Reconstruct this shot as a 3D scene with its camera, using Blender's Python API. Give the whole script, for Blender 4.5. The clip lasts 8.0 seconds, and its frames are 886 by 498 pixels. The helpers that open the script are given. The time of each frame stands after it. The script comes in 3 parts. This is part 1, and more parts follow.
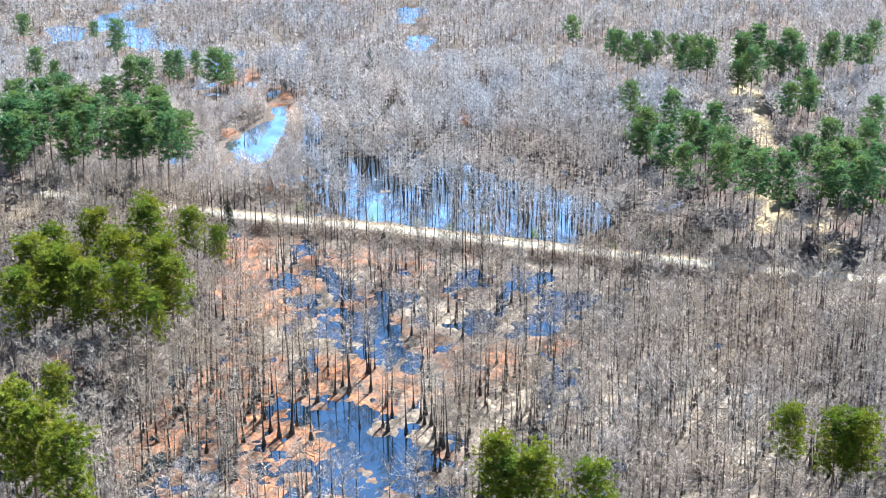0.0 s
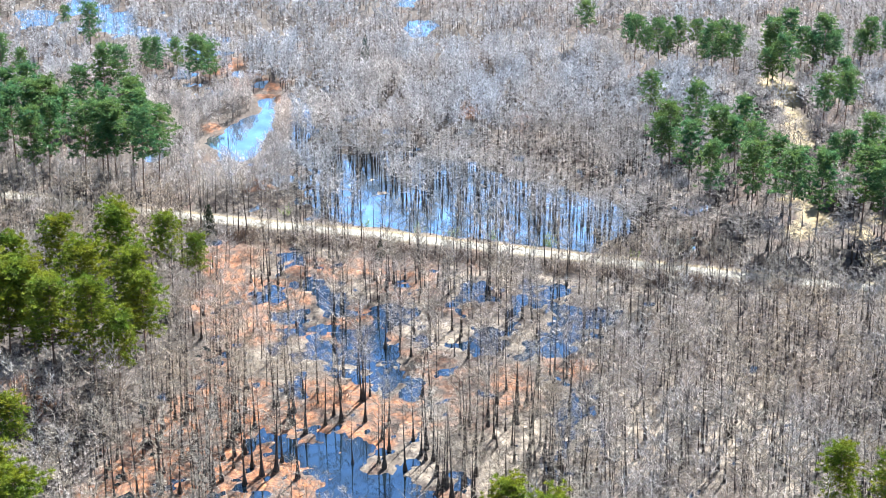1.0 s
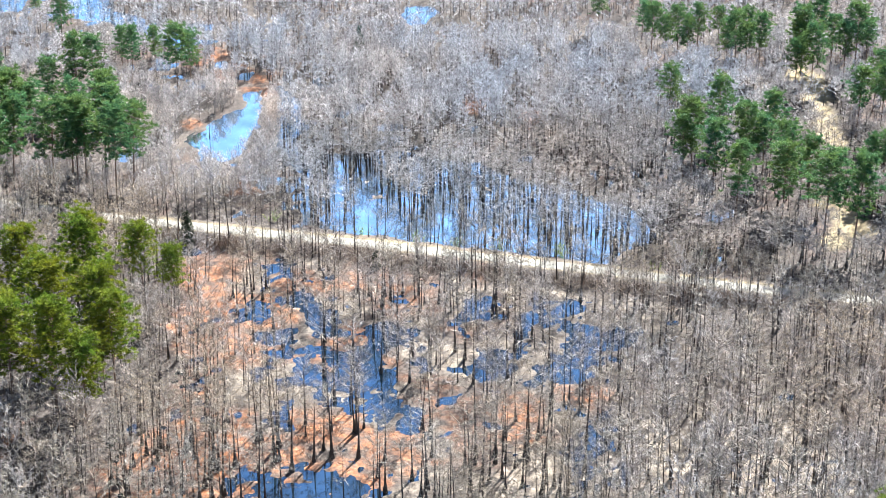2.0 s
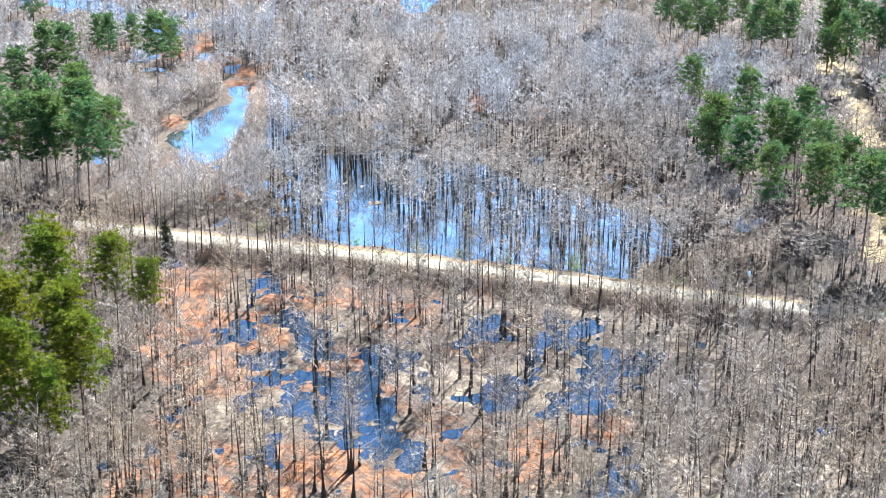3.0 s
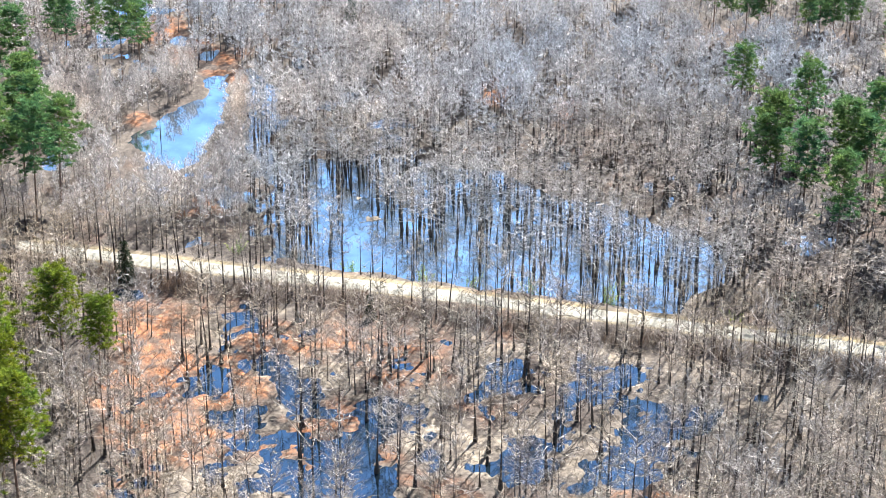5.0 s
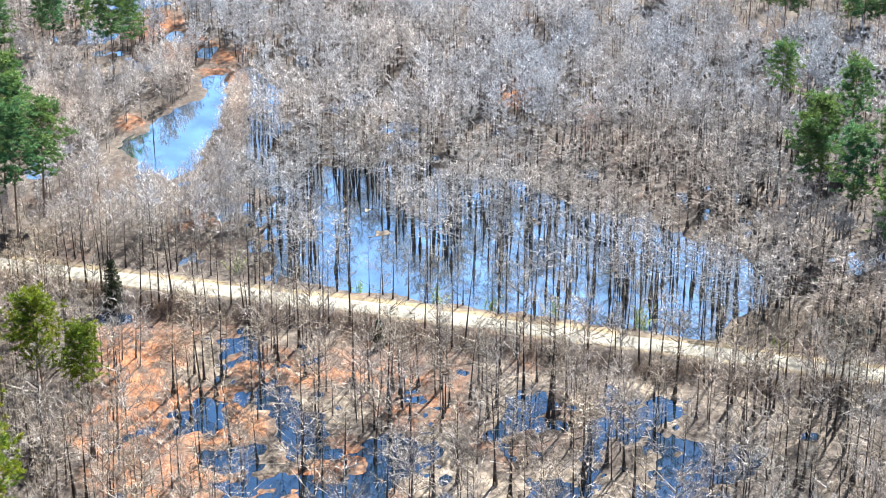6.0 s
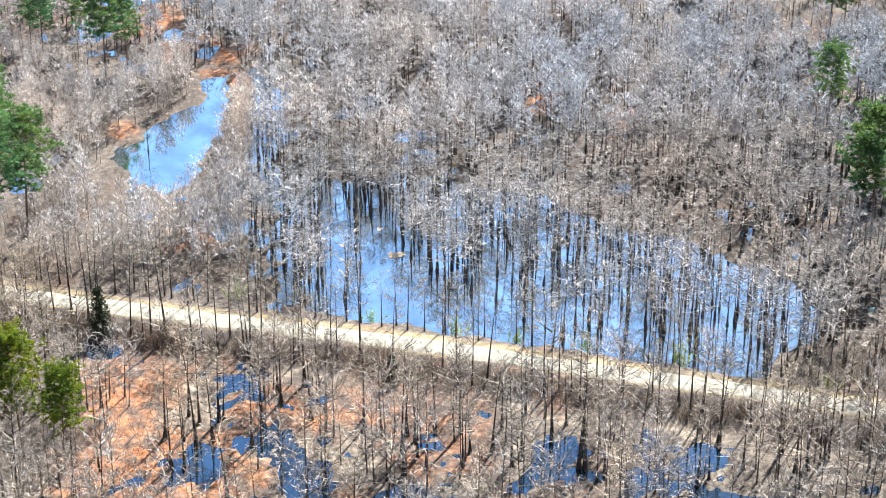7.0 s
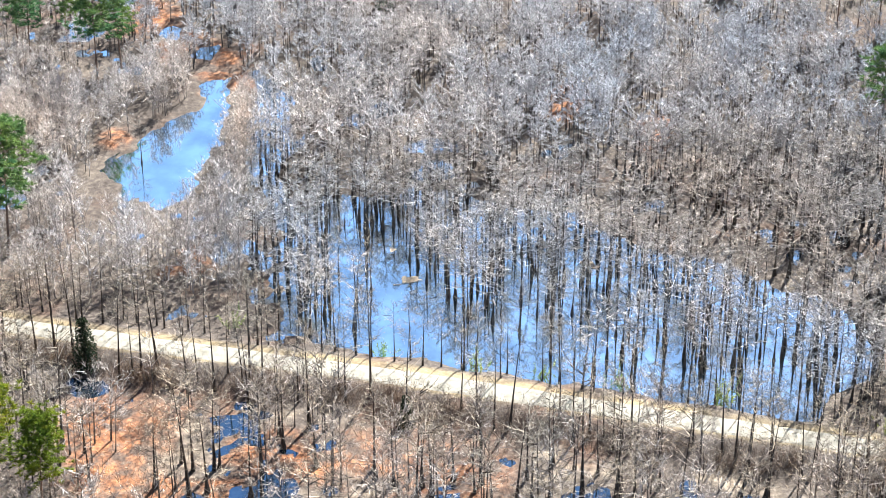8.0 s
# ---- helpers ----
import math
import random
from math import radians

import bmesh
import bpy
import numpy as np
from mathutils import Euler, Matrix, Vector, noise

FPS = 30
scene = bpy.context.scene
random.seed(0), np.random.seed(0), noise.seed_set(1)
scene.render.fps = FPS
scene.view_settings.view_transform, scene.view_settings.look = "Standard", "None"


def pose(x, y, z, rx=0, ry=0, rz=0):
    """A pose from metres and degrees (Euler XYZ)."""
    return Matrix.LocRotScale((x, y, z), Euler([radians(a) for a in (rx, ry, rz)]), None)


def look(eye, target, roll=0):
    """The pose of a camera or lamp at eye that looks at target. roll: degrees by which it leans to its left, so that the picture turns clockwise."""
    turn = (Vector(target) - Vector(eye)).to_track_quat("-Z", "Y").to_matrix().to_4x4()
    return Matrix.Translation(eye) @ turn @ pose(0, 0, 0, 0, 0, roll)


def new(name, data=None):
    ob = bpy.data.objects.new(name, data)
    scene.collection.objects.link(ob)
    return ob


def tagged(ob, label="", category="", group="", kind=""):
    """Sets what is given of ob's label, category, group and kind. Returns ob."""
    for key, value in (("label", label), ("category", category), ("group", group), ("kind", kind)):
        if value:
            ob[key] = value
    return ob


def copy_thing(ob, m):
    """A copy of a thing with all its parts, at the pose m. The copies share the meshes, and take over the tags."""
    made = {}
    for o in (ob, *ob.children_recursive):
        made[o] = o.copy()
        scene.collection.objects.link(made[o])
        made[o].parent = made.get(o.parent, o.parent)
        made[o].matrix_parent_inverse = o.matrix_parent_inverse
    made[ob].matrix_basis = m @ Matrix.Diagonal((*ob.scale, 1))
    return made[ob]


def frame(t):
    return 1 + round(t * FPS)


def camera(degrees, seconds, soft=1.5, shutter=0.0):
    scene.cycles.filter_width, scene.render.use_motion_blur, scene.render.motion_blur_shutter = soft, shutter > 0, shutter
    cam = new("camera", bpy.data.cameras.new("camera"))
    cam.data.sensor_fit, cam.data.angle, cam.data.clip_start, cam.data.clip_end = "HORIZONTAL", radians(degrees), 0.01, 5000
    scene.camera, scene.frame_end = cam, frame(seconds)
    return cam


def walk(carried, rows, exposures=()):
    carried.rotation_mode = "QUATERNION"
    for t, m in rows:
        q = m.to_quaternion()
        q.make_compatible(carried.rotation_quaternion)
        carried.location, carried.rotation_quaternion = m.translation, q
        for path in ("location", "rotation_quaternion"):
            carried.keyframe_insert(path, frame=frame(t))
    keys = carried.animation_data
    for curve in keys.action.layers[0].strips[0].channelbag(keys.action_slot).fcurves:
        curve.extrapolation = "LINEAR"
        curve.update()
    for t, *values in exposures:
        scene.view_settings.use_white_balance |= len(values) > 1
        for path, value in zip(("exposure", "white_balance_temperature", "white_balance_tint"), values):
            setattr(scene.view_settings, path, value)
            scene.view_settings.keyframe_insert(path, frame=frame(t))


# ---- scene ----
GRID = 0.57  # metres to one unit of the plan and of the tree shapes below
cam = camera(22.0, 8.0, soft=0.95)


def view(x, y, z, heading, dip, lean):
    """A pose from a place, the heading clockwise from north, the dip below level and the lean to the left, in degrees."""
    return pose(x, y, z, 90 - dip, 0, -heading) @ pose(0, 0, 0, 0, 0, lean)


PATH = [
    (0, view(10.02, -138.26, 169.93, 1.56, 26.01, -0.04)),
    (0.5, view(10.43, -120.38, 163.04, 1.54, 26.17, -0.01)),
    (1, view(10.43, -102.76, 157.33, 1.58, 26.48, 0.01)),
    (1.5, view(10.48, -87.04, 152.16, 1.63, 26.76, 0.06)),
    (3, view(10.22, -45.22, 138.37, 1.84, 27.56, 0.24)),
    (3.5, view(10.35, -33.16, 134.67, 1.85, 27.88, 0.24)),
    (4, view(10.49, -21.20, 130.89, 1.87, 28.17, 0.25)),
    (4.5, view(10.52, -10.43, 127.44, 1.87, 28.46, 0.27)),
    (6, view(10.95, 20.12, 117.49, 1.42, 29.25, 0.11)),
    (6.5, view(11.04, 30.72, 114.47, 1.18, 29.58, 0.01)),
    (7, view(11.01, 40.46, 111.77, 0.99, 29.94, -0.02)),
    (7.5, view(10.82, 50.00, 108.85, 0.81, 30.23, -0.00)),
    (8, view(10.74, 58.94, 106.16, 0.64, 30.56, -0.02)),
]
walk(cam, PATH, [(0.0, 2.92, 5560, 6), (8.0, 2.73, 5900, 6)])

# ---- light ----
SUN_AZ, SUN_EL = 28.0, 42.0
world = bpy.data.worlds.new("sky")
scene.world = world
world.use_nodes = True
wn = world.node_tree.nodes
sky = wn.new("ShaderNodeTexSky")
sky.sky_type = "NISHITA"
sky.sun_disc = False
sky.sun_elevation, sky.sun_rotation = radians(SUN_EL), radians(SUN_AZ)
sky.air_density, sky.dust_density, sky.ozone_density = 1.0, 0.2, 2.5
wn["Background"].inputs["Strength"].default_value = 0.038
world.node_tree.links.new(sky.outputs["Color"], wn["Background"].inputs["Color"])

sun_lamp = bpy.data.lights.new("sun", "SUN")
sun_lamp.energy, sun_lamp.angle, sun_lamp.color = 5.0, radians(0.6), (1.0, 0.965, 0.91)
sun = new("sun", sun_lamp)
az, el = radians(SUN_AZ), radians(SUN_EL)
to_sun = Vector((math.sin(az) * math.cos(el), math.cos(az) * math.cos(el), math.sin(el)))
sun.matrix_world = look(to_sun * 500, (0, 0, 0))


# ---- materials ----
def material(name, rough=0.9, spec=0.2):
    mat = bpy.data.materials.new(name)
    mat.use_nodes = True
    nodes, links = mat.node_tree.nodes, mat.node_tree.links
    shader = nodes["Principled BSDF"]
    shader.inputs["Roughness"].default_value = rough
    shader.inputs["Specular IOR Level"].default_value = spec
    return mat, nodes, links, shader


def ramp(nodes, stops):
    node = nodes.new("ShaderNodeValToRGB")
    els = node.color_ramp.elements
    els[0].position, els[0].color = stops[0][0], (*stops[0][1], 1)
    els[1].position, els[1].color = stops[-1][0], (*stops[-1][1], 1)
    for at, colour in stops[1:-1]:
        els.new(at).color = (*colour, 1)
    return node


def noise_of(nodes, links, scale, detail=4.0, rough=0.6, squash=None):
    tex = nodes.new("ShaderNodeTexNoise")
    tex.inputs["Scale"].default_value = scale / GRID
    tex.inputs["Detail"].default_value = detail
    tex.inputs["Roughness"].default_value = rough
    geo = nodes.new("ShaderNodeNewGeometry")
    if squash:
        mapping = nodes.new("ShaderNodeMapping")
        mapping.inputs["Scale"].default_value = squash
        links.new(geo.outputs["Position"], mapping.inputs["Vector"])
        links.new(mapping.outputs["Vector"], tex.inputs["Vector"])
    else:
        links.new(geo.outputs["Position"], tex.inputs["Vector"])
    return tex


def mixed(nodes, links, fac, a, b, kind="MIX"):
    node = nodes.new("ShaderNodeMix")
    node.data_type, node.blend_type = "RGBA", kind
    for socket, value in ((node.inputs["Factor"], fac), (node.inputs["A"], a), (node.inputs["B"], b)):
        if isinstance(value, (int, float)):
            socket.default_value = value
        elif isinstance(value, tuple):
            socket.default_value = (*value, 1)
        else:
            links.new(value, socket)
    return node.outputs["Result"]


def bark(name, dark, light, grain):
    """Bark that varies from piece to piece and along its length."""
    mat, nodes, links, shader = material(name, 1.0, 0.02)
    tone = ramp(nodes, [(0.3, dark), (0.72, light)])
    links.new(noise_of(nodes, links, grain, 5, 0.65, (1, 1, 0.25)).outputs["Fac"], tone.inputs["Fac"])
    geo = nodes.new("ShaderNodeNewGeometry")
    each = ramp(nodes, [(0.0, (0.72, 0.715, 0.71)), (1.0, (1.1, 1.08, 1.05))])
    links.new(geo.outputs["Random Per Island"], each.inputs["Fac"])
    stand = ramp(nodes, [(0.35, (0.92, 0.96, 1.02)), (0.65, (1.08, 1.0, 0.92))])
    links.new(noise_of(nodes, links, 0.035, 2).outputs["Fac"], stand.inputs["Fac"])
    colour = mixed(nodes, links, 1.0, tone.outputs["Color"], each.outputs["Color"], "MULTIPLY")
    colour = mixed(nodes, links, 1.0, colour, stand.outputs["Color"], "MULTIPLY")
    tree = ramp(nodes, [(0.36, (0.68, 0.67, 0.66)), (0.64, (1.16, 1.15, 1.14))])
    links.new(noise_of(nodes, links, 0.2, 3, 0.6, (1, 1, 0.35)).outputs["Fac"], tree.inputs["Fac"])
    colour = mixed(nodes, links, 1.0, colour, tree.outputs["Color"], "MULTIPLY")
    links.new(colour, shader.inputs["Base Color"])
    return mat


CYPRESS_BARK = bark("cypress bark", (0.026, 0.022, 0.019), (0.10, 0.087, 0.076), 3.0)
CYPRESS_TWIG = bark("cypress twigs", (0.235, 0.20, 0.158), (0.42, 0.365, 0.295), 1.2)
HARDWOOD_BARK = bark("hardwood bark", (0.045, 0.04, 0.037), (0.155, 0.138, 0.127), 2.5)
# Paler and greyer than THICKET_TWIG, with some distance haze put into the colour.
HAZED_TWIG = bark("haze-paled hardwood twigs", (0.36, 0.35, 0.35), (0.60, 0.585, 0.58), 1.2)
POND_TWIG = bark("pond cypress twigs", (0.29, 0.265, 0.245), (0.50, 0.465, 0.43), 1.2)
SAPLING_BARK = bark("grey sapling bark", (0.17, 0.15, 0.135), (0.38, 0.34, 0.31), 2.5)
SAPLING_TWIG = bark("pale sapling twigs", (0.42, 0.375, 0.34), (0.66, 0.60, 0.55), 1.2)
THICKET_TWIG = bark("thicket twigs", (0.30, 0.265, 0.235), (0.52, 0.465, 0.415), 1.2)
# Brown darkened so the colour carries the shade of the backlit bank.
SHRUB_TWIG = bark("shrub twigs", (0.085, 0.062, 0.047), (0.25, 0.19, 0.145), 1.5)
DEAD_WOOD = bark("bleached dead wood", (0.20, 0.18, 0.155), (0.38, 0.35, 0.31), 4.0)
PINE_BARK = bark("pine bark", (0.09, 0.06, 0.045), (0.26, 0.18, 0.135), 2.0)


def foliage(name, dark, light):
    mat, nodes, links, shader = material(name, 0.75, 0.1)
    geo = nodes.new("ShaderNodeNewGeometry")
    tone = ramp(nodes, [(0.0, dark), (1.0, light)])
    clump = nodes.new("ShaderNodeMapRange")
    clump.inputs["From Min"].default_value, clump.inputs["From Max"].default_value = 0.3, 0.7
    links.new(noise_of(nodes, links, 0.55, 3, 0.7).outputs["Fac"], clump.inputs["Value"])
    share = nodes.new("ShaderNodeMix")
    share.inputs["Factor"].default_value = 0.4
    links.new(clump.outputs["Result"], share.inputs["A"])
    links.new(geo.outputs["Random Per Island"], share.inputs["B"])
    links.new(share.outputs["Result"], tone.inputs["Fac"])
    stand = ramp(nodes, [(0.35, (0.75, 0.95, 1.08)), (0.65, (1.25, 1.05, 0.75))])
    links.new(noise_of(nodes, links, 0.12, 2).outputs["Fac"], stand.inputs["Fac"])
    colour = mixed(nodes, links, 1.0, tone.outputs["Color"], stand.outputs["Color"], "MULTIPLY")
    links.new(colour, shader.inputs["Base Color"])
    thin = nodes.new("ShaderNodeBsdfTranslucent")
    links.new(colour, thin.inputs["Color"])
    both = nodes.new("ShaderNodeMixShader")
    both.inputs["Fac"].default_value = 0.28
    links.new(shader.outputs["BSDF"], both.inputs[1])
    links.new(thin.outputs["BSDF"], both.inputs[2])
    links.new(both.outputs["Shader"], nodes["Material Output"].inputs["Surface"])
    return mat


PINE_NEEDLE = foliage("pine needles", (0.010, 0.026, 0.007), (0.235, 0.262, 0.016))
# Bluer than PINE_NEEDLE: distance haze is put into the needle colour.
HAZED_NEEDLE = foliage("haze-tinted pine needles", (0.016, 0.047, 0.027), (0.16, 0.25, 0.076))
VINE_LEAF = foliage("dark vine leaves", (0.010, 0.016, 0.008), (0.035, 0.042, 0.022))
CEDAR_LEAF = foliage("cedar foliage", (0.015, 0.035, 0.025), (0.045, 0.075, 0.05))
SHRUB_LEAF = foliage("evergreen shrub leaves", (0.10, 0.14, 0.04), (0.30, 0.32, 0.10))


def water_material(name, gloss_share, tint):
    mat, nodes, links, shader = material(name, 0.03, 0.5)
    shader.inputs["Base Color"].default_value = (0.006, 0.010, 0.014, 1)
    shader.inputs["IOR"].default_value = 1.6
    bump = nodes.new("ShaderNodeBump")
    bump.inputs["Strength"].default_value = 0.06
    bump.inputs["Distance"].default_value = 0.05
    links.new(noise_of(nodes, links, 1.5, 3).outputs["Fac"], bump.inputs["Height"])
    gloss = nodes.new("ShaderNodeBsdfGlossy")
    gloss.inputs["Roughness"].default_value = 0.03
    gloss.inputs["Color"].default_value = (*tint, 1)
    for node in (shader, gloss):
        links.new(bump.outputs["Normal"], node.inputs["Normal"])
    film = ramp(nodes, [(0.38, (gloss_share * 0.55,) * 3), (0.6, (gloss_share,) * 3)])
    links.new(noise_of(nodes, links, 0.09, 4, 0.6).outputs["Fac"], film.inputs["Fac"])
    both = nodes.new("ShaderNodeMixShader")
    links.new(film.outputs["Color"], both.inputs["Fac"])
    links.new(shader.outputs["BSDF"], both.inputs[1])
    links.new(gloss.outputs["BSDF"], both.inputs[2])
    links.new(both.outputs["Shader"], nodes["Material Output"].inputs["Surface"])
    return mat


SWAMP_WATER = water_material("swamp water", 0.22, (0.48, 0.74, 1.0))
POND_WATER = water_material("pond water", 0.97, (0.86, 0.955, 0.985))


def ground_material():
    """Leaf litter; the zone attribute holds the share of rust-coloured litter (red), pale mats (green) and bare sand (blue)."""
    mat, nodes, links, shader = material("swamp floor", 0.95, 0.1)
    zone = nodes.new("ShaderNodeAttribute")
    zone.attribute_name = "zone"
    parts = nodes.new("ShaderNodeSeparateColor")
    links.new(zone.outputs["Color"], parts.inputs["Color"])
    fine = noise_of(nodes, links, 1.1, 8, 0.7)
    brown = ramp(nodes, [(0.3, (0.022, 0.016, 0.013)), (0.52, (0.058, 0.045, 0.036)), (0.75, (0.135, 0.108, 0.086))])
    rust = ramp(nodes, [(0.28, (0.045, 0.018, 0.011)), (0.5, (0.20, 0.08, 0.034)), (0.78, (0.41, 0.215, 0.10))])
    pale = ramp(nodes, [(0.28, (0.10, 0.072, 0.047)), (0.5, (0.26, 0.20, 0.14)), (0.78, (0.46, 0.375, 0.28))])
    sand = ramp(nodes, [(0.3, (0.16, 0.112, 0.055)), (0.7, (0.28, 0.215, 0.12))])
    for tone in (brown, rust, pale, sand):
        links.new(fine.outputs["Fac"], tone.inputs["Fac"])
    blotch = ramp(nodes, [(0.42, (0.10, 0.10, 0.10)), (0.62, (1.0, 1.0, 1.0))])
    links.new(noise_of(nodes, links, 0.28, 6, 0.65).outputs["Fac"], blotch.inputs["Fac"])
    shares = []
    for channel in ("Red", "Green"):
        times = nodes.new("ShaderNodeMath")
        times.operation = "MULTIPLY"
        links.new(parts.outputs[channel], times.inputs[0])
        links.new(blotch.outputs["Color"], times.inputs[1])
        shares.append(times.outputs[0])
    colour = mixed(nodes, links, shares[0], brown.outputs["Color"], rust.outputs["Color"])
    colour = mixed(nodes, links, shares[1], colour, pale.outputs["Color"])
    colour = mixed(nodes, links, parts.outputs["Blue"], colour, sand.outputs["Color"])
    links.new(colour, shader.inputs["Base Color"])
    bump = nodes.new("ShaderNodeBump")
    bump.inputs["Strength"].default_value = 0.6
    bump.inputs["Distance"].default_value = 0.12
    links.new(noise_of(nodes, links, 3.0, 6).outputs["Fac"], bump.inputs["Height"])
    links.new(bump.outputs["Normal"], shader.inputs["Normal"])
    return mat


GROUND = ground_material()


def road_material():
    mat, nodes, links, shader = material("sandy gravel", 0.95, 0.1)
    tone = ramp(nodes, [(0.3, (0.125, 0.107, 0.08)), (0.5, (0.185, 0.162, 0.126)), (0.7, (0.235, 0.212, 0.17))])
    links.new(noise_of(nodes, links, 0.9, 8, 0.7).outputs["Fac"], tone.inputs["Fac"])
    links.new(tone.outputs["Color"], shader.inputs["Base Color"])
    bump = nodes.new("ShaderNodeBump")
    bump.inputs["Strength"].default_value = 0.4
    bump.inputs["Distance"].default_value = 0.04
    links.new(noise_of(nodes, links, 6.0, 6).outputs["Fac"], bump.inputs["Height"])
    links.new(bump.outputs["Normal"], shader.inputs["Normal"])
    return mat


ROAD = road_material()

# ---- plan ----
LOW, HIGH, CROWN = 0.0, 1.0, 1.9  # water below the road, water above it, the road itself
ROAD_LINE = [(-382.7, 474.9), (-196, 434.2), (-89.1, 407.3), (-46, 394.6), (-17.6, 387.1), (16.1, 379), (52.3, 368.7), (74.7, 362.6), (94.2, 356.8),
             (118.8, 350.3), (141.5, 344.7), (226, 326.3), (419.6, 284.4)]
LOW_SWAMP = [(-28.3, 381.6), (-23.8, 340.8), (-25.4, 319.9), (-32.3, 300.8), (-41.2, 276.3), (-46.1, 256.8), (-48.9, 156.2), (146.4, 172.6), (122.4, 261.3),
             (102.3, 336.6), (59.1, 370.4)]
POND = [(6, 397.3), (9, 390.1), (16, 387.2), (30.7, 382.5), (46.7, 378.2), (61.9, 372.8), (72, 369.6), (74.4, 375.8), (72.6, 384.4),
        (63.3, 390.1), (54.5, 391.6), (46.2, 398.4), (36.2, 403), (28, 411.7), (18.3, 414.1), (11.3, 421.8), (6.5, 425.4), (5.5, 416.2), (7.1, 406.2)]
STREAM = [(-34.5, 444.4), (-29.8, 436.9), (-22.3, 436.4), (-19.5, 442.5), (-17.9, 455.1), (-16.3, 468.3), (-14.8, 481.2), (-20.2, 479.1), (-20, 468.1),
          (-25.4, 459.3), (-32.7, 451.3)]
CLEARED = [(-33.6, 438.6), (-34.4, 423.7), (-22, 419.5), (-18.5, 435.7), (-17, 455.1), (-14.6, 472.1), (-13.1, 484.1), (-20.2, 480.9), (-20, 468.1), (-25.4, 459.3), (-33.6, 450.2)]
CHANNEL = [(-3.1, 425.8), (-6.4, 440.4), (-7.8, 455.7), (-7.3, 472.6), (-12.1, 481.4)]
FLOODED = [(-1.1, 394.1), (13.7, 387.7), (73.1, 369.2), (77.3, 376), (75.9, 391), (66.4, 399.8), (54.4, 405.3), (42.2, 413.7), (30.2, 423), (16.5, 431.1), (3.2, 435.2),
           (-0.1, 421), (2.3, 406.9)]
UPPER_RUN = [(-16.7, 482.9), (-32.2, 502.4), (-38.4, 512.4), (-50.6, 526.1), (-59.1, 533.9), (-74.3, 547.7), (-86.1, 569.1)]


def fade(x, a, b):
    """0 up to a, 1 from b on, smooth between."""
    t = np.clip((x - a) / (b - a), 0, 1)
    return t * t * (3 - 2 * t)


def hashed(i, j, seed):
    v = np.sin(i * 127.1 + j * 311.7 + seed * 74.7) * 43758.5453
    return v - np.floor(v)


def value_noise(x, y, seed):
    i, j = np.floor(x), np.floor(y)
    u, v = x - i, y - j
    u, v = u * u * (3 - 2 * u), v * v * (3 - 2 * v)
    a, b = hashed(i, j, seed), hashed(i + 1, j, seed)
    c, d = hashed(i, j + 1, seed), hashed(i + 1, j + 1, seed)
    return (a * (1 - u) + b * u) * (1 - v) + (c * (1 - u) + d * u) * v


def fbm(x, y, size, octaves=4, seed=0):
    """Fractal noise about 0, within about -1 to 1, with features of that size in metres."""
    total, gain, weight = 0.0, 1.0, 0.0
    for k in range(octaves):
        f = 2.0 ** k / size
        total = total + gain * (value_noise(x * f + 17.3 * k, y * f - 9.1 * k, seed + k) * 2 - 1)
        weight, gain = weight + gain, gain * 0.55
    return total / weight * 1.6


def line_distance(x, y, line):
    """The distance from a broken line, and the y of the line at that x."""
    best = np.full(np.shape(x), 1e9)
    for (ax, ay), (bx, by) in zip(line, line[1:]):
        dx, dy = bx - ax, by - ay
        t = np.clip(((x - ax) * dx + (y - ay) * dy) / (dx * dx + dy * dy), 0, 1)
        best = np.minimum(best, np.hypot(x - ax - t * dx, y - ay - t * dy))
    return best


def inside(x, y, ring):
    """The distance into a closed outline: above 0 within it, below 0 outside."""
    odd = np.zeros(np.shape(x), bool)
    for (ax, ay), (bx, by) in zip(ring, ring[1:] + ring[:1]):
        cross = (ay > y) != (by > y)
        at = ax + (y - ay) * (bx - ax) / (by - ay if by != ay else 1e-9)
        odd ^= cross & (x < at)
    return np.where(odd, 1, -1) * line_distance(x, y, ring + ring[:1])


def road_y(x):
    return np.interp(x, [p[0] for p in ROAD_LINE], [p[1] for p in ROAD_LINE])


def spots(x, y, rows):
    """Rounded patches (x, y, radius): 1 in the middle of one, 0 outside all."""
    total = np.zeros(np.shape(x))
    wide, fine = 0.45 * fbm(x, y, 7, 3, 90), 1.3 * fbm(x, y, 2.6, 3, 95)
    for px, py, r in rows:
        total = np.maximum(total, 1 - fade(np.hypot(x - px, (y - py) * 0.7) + r * wide + fine * min(1, 0.3 * r), 0.5 * r, 1.15 * r))
    return total


POOLS = [(84, 340, 5), (73, 334, 5), (62, 322, 5), (15.3, 242.8, 16.1), (5.6, 267.7, 9.5), (0.4, 319.5, 8.2), (11.7, 319.2, 8.2), (16.6, 303.3, 6.2), (-6.3, 370.1, 4.5), (-2.8, 353.7, 5), (40.6, 350.1, 5), (57.9, 347.9, 6.5),
         (82.2, 336, 6.1), (59.5, 284.9, 5.2), (57.1, 318, 6.2), (-11.7, 347.4, 4), (4.6, 341.7, 5.1), (21.2, 336, 6.1), (42.5, 320.3, 6.2), (63.8, 336.9, 5.1), (-30.2, 380.4, 3.9)]
MATS = [(17.3, 407.8, 2.2), (14.2, 416.8, 1.6), (16.2, 398.7, 2.0), (29.4, 410.2, 1.5), (46, 411.7, 1.8), (60, 393, 1.4), (75.6, 406.2, 2.5), (33, 402, 1.2)]
